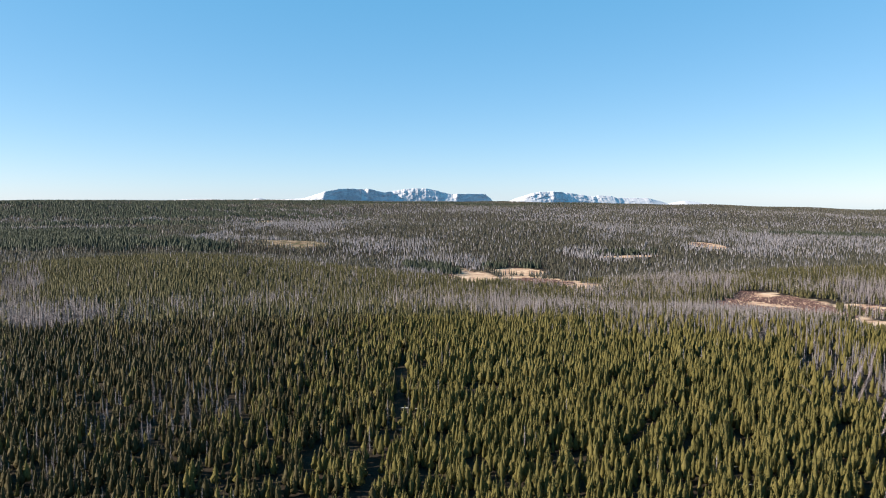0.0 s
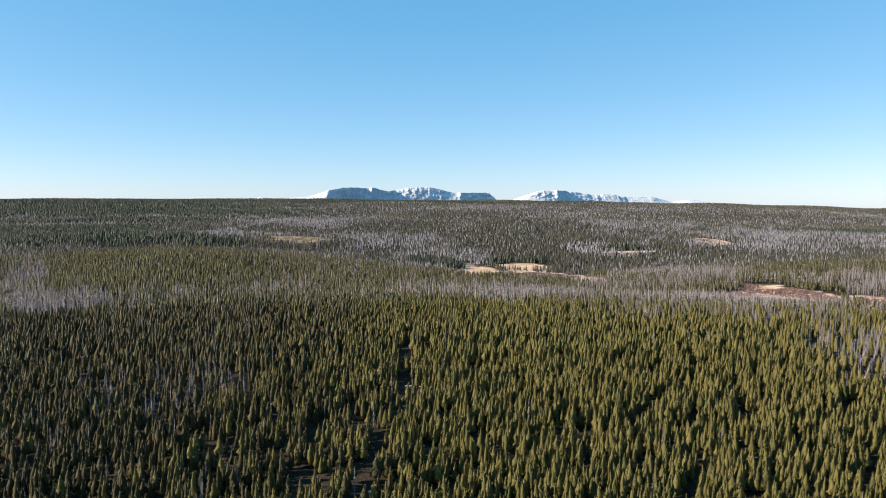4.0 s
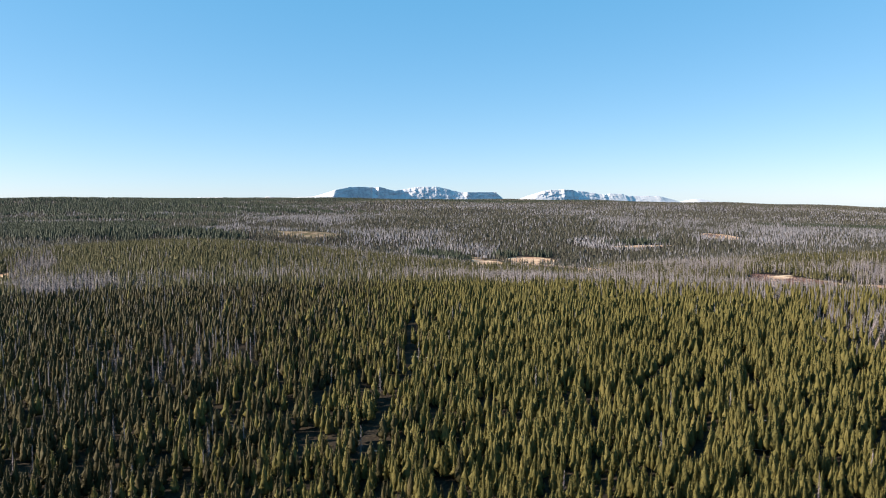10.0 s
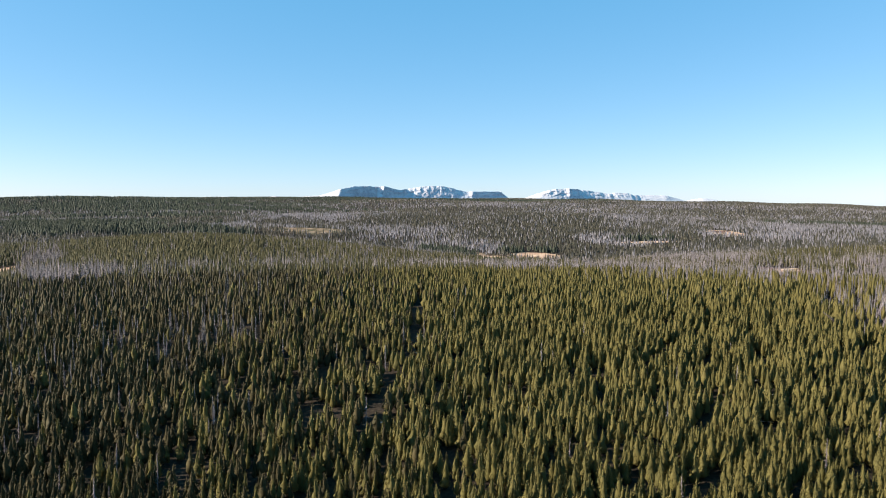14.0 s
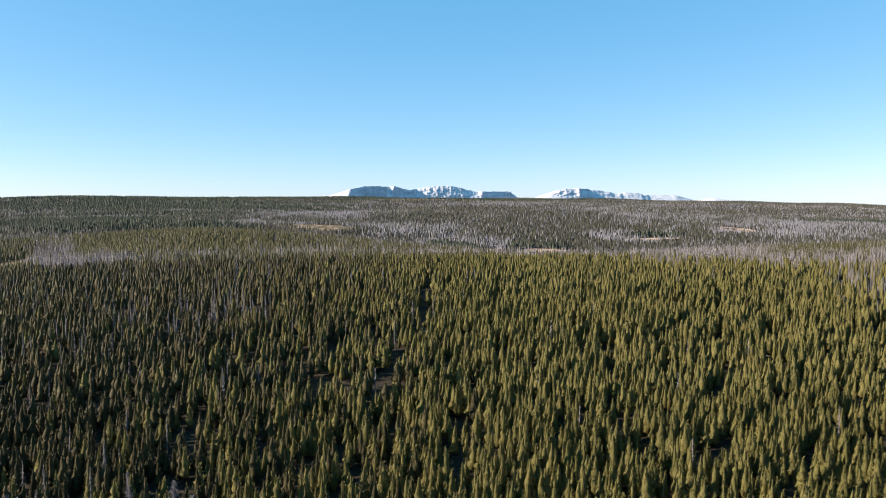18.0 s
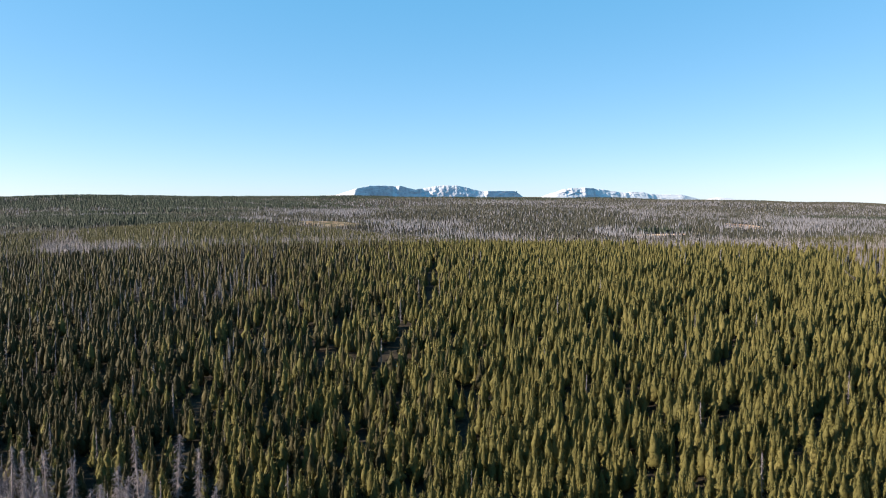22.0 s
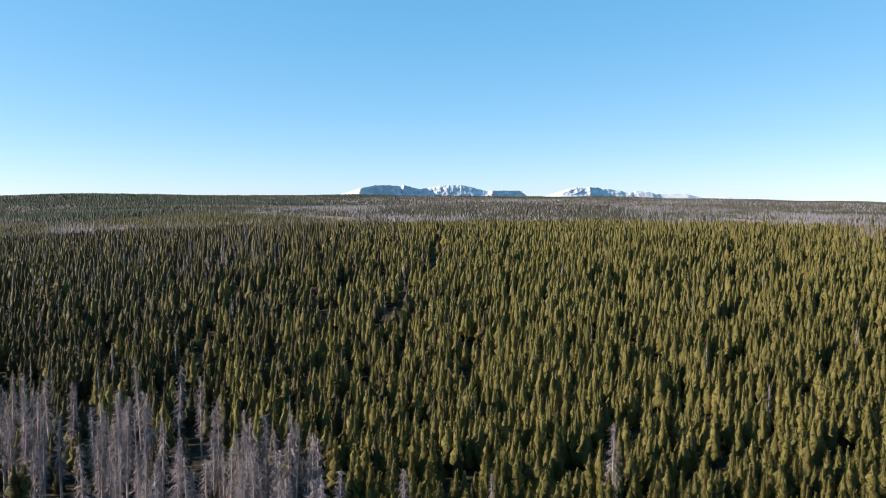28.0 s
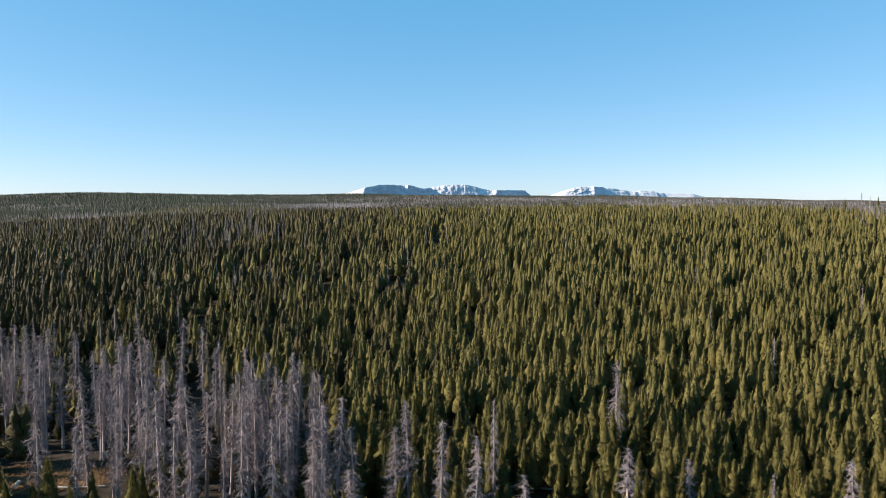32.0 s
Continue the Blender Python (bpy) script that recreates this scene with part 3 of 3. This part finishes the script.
# ---------------------------------------------------------------- the ground
def build_ground():
    az = np.concatenate([np.linspace(-40, 40, 241), np.linspace(40, 320, 61)[1:-1]])
    rad = np.geomspace(1.5, 4980, 240)
    a, r = np.meshgrid(np.radians(az), rad)
    x, y = r * np.sin(a), r * np.cos(a)
    v = np.stack([x, y, height(x, y)], -1).reshape(-1, 3)
    n, m = a.shape
    i, j = np.meshgrid(np.arange(n - 1), np.arange(m), indexing="ij")
    p, q = i * m + j, i * m + (j + 1) % m
    k = np.arange(m)
    middle = np.stack([np.full(m, len(v)), k, (k + 1) % m], -1)[:, ::-1]
    f = np.concatenate([np.stack([p, q, p + m], -1).reshape(-1, 3), np.stack([q, q + m, p + m], -1).reshape(-1, 3), middle])
    v = np.concatenate([v, [[0, 0, float(height(0.0, 0.0))]]])
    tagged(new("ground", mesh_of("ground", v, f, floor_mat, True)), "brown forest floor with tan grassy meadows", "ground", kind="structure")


build_ground()


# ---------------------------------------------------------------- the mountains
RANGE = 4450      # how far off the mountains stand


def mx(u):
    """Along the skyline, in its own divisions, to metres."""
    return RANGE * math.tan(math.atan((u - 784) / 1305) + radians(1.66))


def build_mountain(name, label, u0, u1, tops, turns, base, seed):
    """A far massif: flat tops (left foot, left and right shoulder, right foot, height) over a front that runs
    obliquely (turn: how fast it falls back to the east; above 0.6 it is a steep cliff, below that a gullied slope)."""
    nx, ny = 620, 70
    u = np.linspace(u0, u1, nx)
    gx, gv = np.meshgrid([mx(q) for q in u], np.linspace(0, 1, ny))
    top = np.zeros(nx)
    for a, b, c, d, h in tops:
        q = np.minimum(np.clip((u - a) / (b - a), 0, 1), np.clip((d - u) / (d - c), 0, 1))
        top = np.maximum(top, h * q * (1.25 - 0.25 * q))
    crest = np.array([noise.fractal(Vector((q / 9, seed * 3.7, 0.5)), 0.9, 2.1, 5) for q in u])
    top = top * (1 + 0.05 * crest) * RANGE / 1305
    turn = np.full(nx, 0.6)
    for a, b, k in turns:
        turn = np.where((u >= a) & (u < b), k, turn)
    soft = np.hanning(23)[1:-1] / np.hanning(23).sum()
    turn = np.convolve(np.pad(turn, 10, mode="edge"), soft, "valid")
    swing = np.concatenate([[0], np.cumsum(0.5 * (turn[1:] + turn[:-1]) * np.diff(gx[0]))])
    swing -= swing.mean()
    dark = np.clip((turn - 0.6) / 0.3, 0, 1)
    run = 90 - 35 * dark
    rough = np.zeros_like(gx)
    for r in range(ny):
        for c in range(nx):
            q = Vector((gx[r, c] / 42 + seed * 7, gv[r, c] * 5, seed))
            rough[r, c] = noise.fractal(q, 0.9, 2.1, 5) + 0.8 * abs(noise.noise(q * 1.7)) - 0.3
    slope = np.clip(gv / 0.6, 0, 1)
    face = slope ** 0.85
    back = np.clip((1 - gv) / 0.3, 0, 1) ** 0.5
    edge = np.clip(slope * 4, 0, 1) * np.clip((1 - slope) * 6, 0.08, 1)
    z = base - 14 + (top[None] + 14) * face * back
    y = RANGE + swing[None] + slope * run[None] + np.clip(gv - 0.6, 0, 1) * 260 + rough * edge * (9 - 3 * dark)[None]
    v = np.stack([gx, y, z + rough * edge * (3 - 1.5 * dark)[None]], -1).reshape(-1, 3)
    i, j = np.meshgrid(np.arange(ny - 1), np.arange(nx - 1), indexing="ij")
    p = i * nx + j
    f = np.concatenate([np.stack([p, p + 1, p + nx], -1).reshape(-1, 3), np.stack([p + 1, p + nx + 1, p + nx], -1).reshape(-1, 3)])
    tagged(new(name, mesh_of(name, v, f, rock_mat, False)), label, "mountain")


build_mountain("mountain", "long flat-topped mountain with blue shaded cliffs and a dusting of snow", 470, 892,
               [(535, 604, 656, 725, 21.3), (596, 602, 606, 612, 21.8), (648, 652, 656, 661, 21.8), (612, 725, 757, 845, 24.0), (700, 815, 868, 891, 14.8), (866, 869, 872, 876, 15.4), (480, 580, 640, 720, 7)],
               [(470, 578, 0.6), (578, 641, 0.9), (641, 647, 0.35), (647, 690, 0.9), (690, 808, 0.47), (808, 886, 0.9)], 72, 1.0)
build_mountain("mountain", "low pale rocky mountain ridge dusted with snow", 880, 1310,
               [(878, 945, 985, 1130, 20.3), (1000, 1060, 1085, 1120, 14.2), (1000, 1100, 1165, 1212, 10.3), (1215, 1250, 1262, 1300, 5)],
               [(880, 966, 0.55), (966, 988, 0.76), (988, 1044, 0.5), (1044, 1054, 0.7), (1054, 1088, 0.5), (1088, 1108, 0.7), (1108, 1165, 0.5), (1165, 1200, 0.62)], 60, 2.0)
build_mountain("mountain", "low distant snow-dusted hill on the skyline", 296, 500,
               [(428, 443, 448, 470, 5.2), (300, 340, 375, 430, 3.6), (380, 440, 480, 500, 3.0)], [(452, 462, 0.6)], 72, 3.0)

# ---------------------------------------------------------------- forests, far to near
LIVING, GREY = "olive-green lodgepole pines covering the hillside", "standing dead grey pines in the forest"
rt = np.random.default_rng(11)
for y0, y1, step, green_kinds, dead_kinds, gm, spread, seed, widen in (
        (1600, 4250, 11.5, [farthest_pine(rt) for _ in range(6)], [farthest_dead(rt) for _ in range(6)], needles_far_hazed, 0.64, 6, 1.2),
        (750, 1600, 4.5, [far_pine(rt) for _ in range(8)], [far_dead(rt) for _ in range(8)], needles_far_hazed, 0.65, 5, 1.1),
        (330, 750, 2.7, [small_pine(rt) for _ in range(10)], [small_dead(rt) for _ in range(10)], needles_mid_hazed, 0.65, 4, 1.2),
        (230, 330, 1.68, [light_pine(rt) for _ in range(12)], [mid_dead(rt) for _ in range(12)], needles, 0.65, 3, 1.0),
        (140, 230, 1.7, [bushy_pine(rt) for _ in range(14)], [mid_dead(rt) for _ in range(12)], needles, 0.66, 7, 0.98),
        (80, 140, 1.68, [mid_pine(rt) for _ in range(14)], [mid_dead(rt) for _ in range(12)], needles, 0.66, 2, 0.94),
        (62, 80, 1.7, [near_pine(rt) for _ in range(14)], None, needles, 0.66, 1, 0.94)):
    x, y, dead, rng = scatter(y0, y1, step, spread, seed)
    dark = in_shade_band(x, y) & (y > 340)
    dead &= ~dark
    if dark.any():
        forest("spruce_forest", x[dark], y[dark], green_kinds, rng, needles_shade_band, "dense valley-bottom trees, their green darkened for shade and haze", "forest", 0.8, 1.15, widen * 1.2)
    x, y, dead = x[~dark], y[~dark], dead[~dark]
    # towards the west more near pines take the needles darkened for shade
    picked = ~dead & (rng.random(len(x)) < np.where(y < 335, 0.92 * np.clip((10 - x) / 75, 0, 1), 0))
    tall = (0.46, 0.78) if y1 < 400 else (0.56, 0.86)
    forest("pine_forest", x[~dead & ~picked], y[~dead & ~picked], green_kinds, rng, gm, LIVING, "forest", *tall, widen)
    if picked.any():
        forest("old_pine_forest", x[picked], y[picked], green_kinds, rng, needles_shaded, "lodgepole pines on the western slope, coloured darker and duller for shade", "forest", *tall, widen)
    if dead_kinds:
        few = rng.random(len(x)) < min(1.0, (step / 2.9) ** 2 + 0.06)      # dead trees stand farther apart
        forest("dead_pine_forest", x[dead & few], y[dead & few], dead_kinds, rng, dead_twigs if y1 < 200 else dead_mid if y1 < 800 else dead_far_hazed, GREY, "dead forest", *((0.38, 0.64) if y1 < 400 else (0.48, 0.76) if y1 < 800 else (0.42, 0.68)), widen)
    else:
        snag_places = [(a, b) for a, b, d in zip(x, y, dead) if d and rng.random() < 0.36]

# near trees, one by one
pines = [make_pine(100 + k, 9.0, 1.15 + 0.11 * (k % 4)) for k in range(10)]
snags = [make_dead(200 + k, 13.5, 96) for k in range(9)]
used = set()
x, y, dead, rng = scatter(49, 62, 1.78, 0.66, 8, 3)
places = [(a, b, d) for a, b, d in zip(x, y, dead) if not d or rng.random() < 0.62] + [(a, b, True) for a, b in snag_places]
for px, py, gone in places:
    kinds = snags if gone else pines
    proto = kinds[int(rng.integers(len(kinds)))]
    m = Matrix.LocRotScale((px, py, float(height(px, py)) - 0.05), Euler((rng.normal() * 0.02, rng.normal() * 0.02, rng.uniform(0, 6.28))), None)
    size = rng.uniform(0.66, 0.96) if gone else rng.uniform(0.5, 0.78)
    girth = size * (rng.uniform(1.0, 1.28) if gone else rng.uniform(0.82, 1.12))
    tree = proto if proto not in used else copy_thing(proto, m)
    used.add(proto)
    tree.matrix_basis = m @ Matrix.Diagonal((girth, girth, size, 1))

# dead trees of the stand by the clearing and single ones among the living: place and height
WEST_STAND = [(-53.8, 87.0, 11), (-51.5, 86.4, 11), (-48.6, 85.7, 11), (-45.2, 84.2, 11), (-43.2, 74.9, 10), (-38.4, 76.4, 10.5), (-38.3, 77.7, 10.5), (-38.1, 81.2, 11), (-40.0, 91.0, 12.3),
              (-34.5, 81.2, 11), (-35.4, 91.1, 11), (-31.3, 88.2, 10.5), (-45.4, 74.6, 9.5), (-42.0, 76.0, 10), (-34.7, 72.5, 10), (-36.5, 79.0, 10.8)]
EAST_STAND = [(-26.8, 69.3, 10), (-26.5, 62.9, 9), (-22.7, 61.6, 10), (-22.9, 65.0, 10), (-21.1, 66.2, 10.5), (-21.1, 69.7, 10.5), (-20.6, 72.7, 11), (-18.0, 66.6, 11), (-17.2, 68.4, 11.5),
              (-15.9, 67.9, 11.5), (-14.3, 67.8, 11), (-10.5, 59.4, 11.5), (-10.9, 58.6, 11), (-14.2, 61.9, 9), (-25.1, 63.1, 10), (-22.4, 59.3, 9), (-17.0, 63.5, 10), (-19.2, 64.0, 10.4), (-12.0, 60.4, 10.2)]
SINGLES = [(-8.5, 58.9, 9), (-8.4, 57.2, 6), (-5.0, 56.6, 10), (-4.3, 62.5, 10), (-1.4, 54.6, 11), (1.1, 52.8, 10.5), (2.8, 58.5, 11.5), (5.0, 52.0, 8), (13.3, 57.1, 8), (18.3, 58.5, 6.5),
           (27.7, 50.7, 9.5), (22.3, 52.1, 8)]
for px, py, tall in WEST_STAND + EAST_STAND + SINGLES:
    slim = 0.55 if (px, py) in ((2.8, 58.5), (22.3, 52.1)) else 1.0
    m = Matrix.LocRotScale((px, py, float(height(px, py)) - 0.05), Euler((rng.normal() * 0.03, rng.normal() * 0.04, rng.uniform(0, 6.28))), None)
    proto = snags[int(rng.integers(len(snags)))]
    tree = proto if proto not in used else copy_thing(proto, m)
    used.add(proto)
    girth = slim * rng.uniform(0.85, 1.3)
    tree.matrix_basis = m @ Matrix.Diagonal((girth, girth, tall / 13.5, 1))


# ---------------------------------------------------------------- leaning and fallen trunks
def make_log(seed, long, thick, stubs):
    """A bleached trunk with broken branch stubs; its butt stands at the origin and it runs up along z."""
    rng = np.random.default_rng(seed)
    log = tagged(new("fallen_log"), "bleached bare pine log lying on the forest floor", "log", "fallen logs")
    bend = np.cumsum(rng.normal(size=(8, 2)) * 0.04, 0)
    spine = np.column_stack([bend, np.linspace(0, long, 8)])
    part("trunk", mesh_of("trunk", *tube(spine, np.linspace(thick, thick * 0.35, 8), 8), log_wood, True), log)
    for k in range(stubs):
        z = long * rng.uniform(0.35, 0.98)
        a = rng.uniform(0, 6.28)
        out = np.array([math.cos(a), math.sin(a), 0.35])
        at = np.array([0, 0, z]) + np.array([*bend[min(7, int(z / long * 7))], 0])
        part("branch_stub", mesh_of("branch_stub", *tube([at, at + out * rng.uniform(0.25, 0.8)], [0.03, 0.012], 4), log_wood), log)
    return log


LOGS = [(-50, 65.4, 84, 8, 0.16), (-48.5, 66.6, 97, 9, 0.16), (-41.6, 67.4, 152, 7, 0.17), (-39, 66, 82, 6, 0.13), (-33, 72, 100, 7, 0.13), (-27, 74, 70, 8, 0.13),
        (-44, 61, 75, 7, 0.14), (4.5, 67, 95, 7, 0.14), (5, 58, 60, 8, 0.13), (24, 74, 110, 8, 0.13), (-20, 60, 20, 8, 0.14), (38, 66, 75, 7, 0.13),
        (66, 160, 88, 10, 0.2), (72, 168, 70, 9, 0.2), (60, 150, 110, 9, 0.18), (-12, 150, 85, 8, 0.2), (-6, 195, 90, 7, 0.2),
        (-6, 210, 95, 7, 0.2)]
for k, (px, py, turn, long, thick) in enumerate(LOGS):
    log = make_log(300 + k, long, thick, 5)
    way = Vector((math.sin(radians(turn)), math.cos(radians(turn)), 0))
    far_end = Vector((px, py, 0)) + way * long
    a, b = Vector((px, py, float(height(px, py)) + thick)), Vector((far_end.x, far_end.y, float(height(far_end.x, far_end.y)) + thick * 0.6))
    if k == 2:
        b.z += 2.2
        tagged(log, "bleached pine log propped up at a slant over the clearing")
    log.matrix_basis = Matrix.Translation(a) @ (b - a).to_track_quat("Z", "Y").to_matrix().to_4x4()

# storm-tilted dead trunks at the edge of the dead stand
for k, (px, py, size, lean, turn) in enumerate(((112, 176, 0.95, 38, 70), (118, 184, 1.0, 24, 60), (122, 172, 1.0, 46, 75), (126, 188, 1.05, 30, 85), (121, 200, 1.0, 20, 100),
                                               (132, 196, 1.1, 34, 65), (128, 214, 1.0, 26, 80), (116, 205, 0.9, 55, 250), (138, 222, 1.1, 18, 70))):
    m = Matrix.LocRotScale((px, py, float(height(px, py)) - 0.1), Euler((radians(-lean), 0, radians(-turn))), None)
    tree = copy_thing(snags[k % len(snags)], m)
    tree.matrix_basis = m @ Matrix.Diagonal((size * 0.7, size * 0.7, size, 1))
    tagged(tree, "dead grey pine leaning over among standing dead trees", "dead tree", "leaning dead pines")

# tall thin trees that stand out above the forest edge
for k, (px, py, size, gone) in enumerate(((131, 255, 0.92, False), (137, 256, 1.0, True), (141, 258, 0.9, True), (146, 262, 1.05, False), (150, 258, 1.0, True))):
    m = Matrix.LocRotScale((px, py, float(height(px, py)) - 0.1), Euler((0, 0, k)), None)
    tree = copy_thing((snags if gone else pines)[k], m)
    tall = size * (0.85 if gone else 1.12)
    tree.matrix_basis = m @ Matrix.Diagonal((size * 0.6, size * 0.6, tall, 1))
    tagged(tree, "tall thin " + ("dead grey pine" if gone else "dark green pine") + " rising above the forest edge")


# ---------------------------------------------------------------- willow scrub and grass of the meadows
def scrub(name, spots, count, tall, wide, mat, label, category, seed):
    rng = np.random.default_rng(seed)
    pieces = []
    for cx, cy, a, b, share in spots:
        n = int(count * share)
        turn, r = rng.uniform(0, 6.28, n), np.sqrt(rng.random(n))
        x, y = cx + a * r * np.cos(turn), cy + b * r * np.sin(turn)
        keep = np.sin(x / 9 + 1.5 * np.sin(y / 14)) + 0.6 * np.sin(y / 8 + x / 21) > -1.05
        x, y = x[keep], y[keep]
        base = np.stack([x, y, height(x, y)], 1)
        for _ in range(4):
            way = np.array([0, 0, 1.0]) + rng.normal(size=base.shape) * 0.35
            off = rng.normal(size=base.shape) * wide * 0.4
            off[:, 2] = 0
            pieces.append(tufts(base + off, way, tall * rng.uniform(0.6, 1.2, len(base)), wide * rng.uniform(0.5, 0.9, len(base)), rng))
    v, f = joined(pieces)
    tagged(new(name, mesh_of(name, v, f, mat)), label, category, kind="stuff")


scrub("willow_scrub", [(122, 768, 36, 80, 1.7), (259, 532, 43, 78, 2.2), (325, 500, 22, 30, 0.3), (442, 1140, 14, 30, 0.12), (26, 830, 12, 30, 0.3)], 2300, 0.9, 0.58, shrub_mat,
      "low leafless reddish-brown willow scrub in the meadows", "shrubs", 21)
scrub("dry_grass", [(-39, 69, 6.8, 3.6, 1.0)], 1800, 0.3, 0.03, straw_mat, "rust-coloured dry grass in the forest opening", "grass", 22)
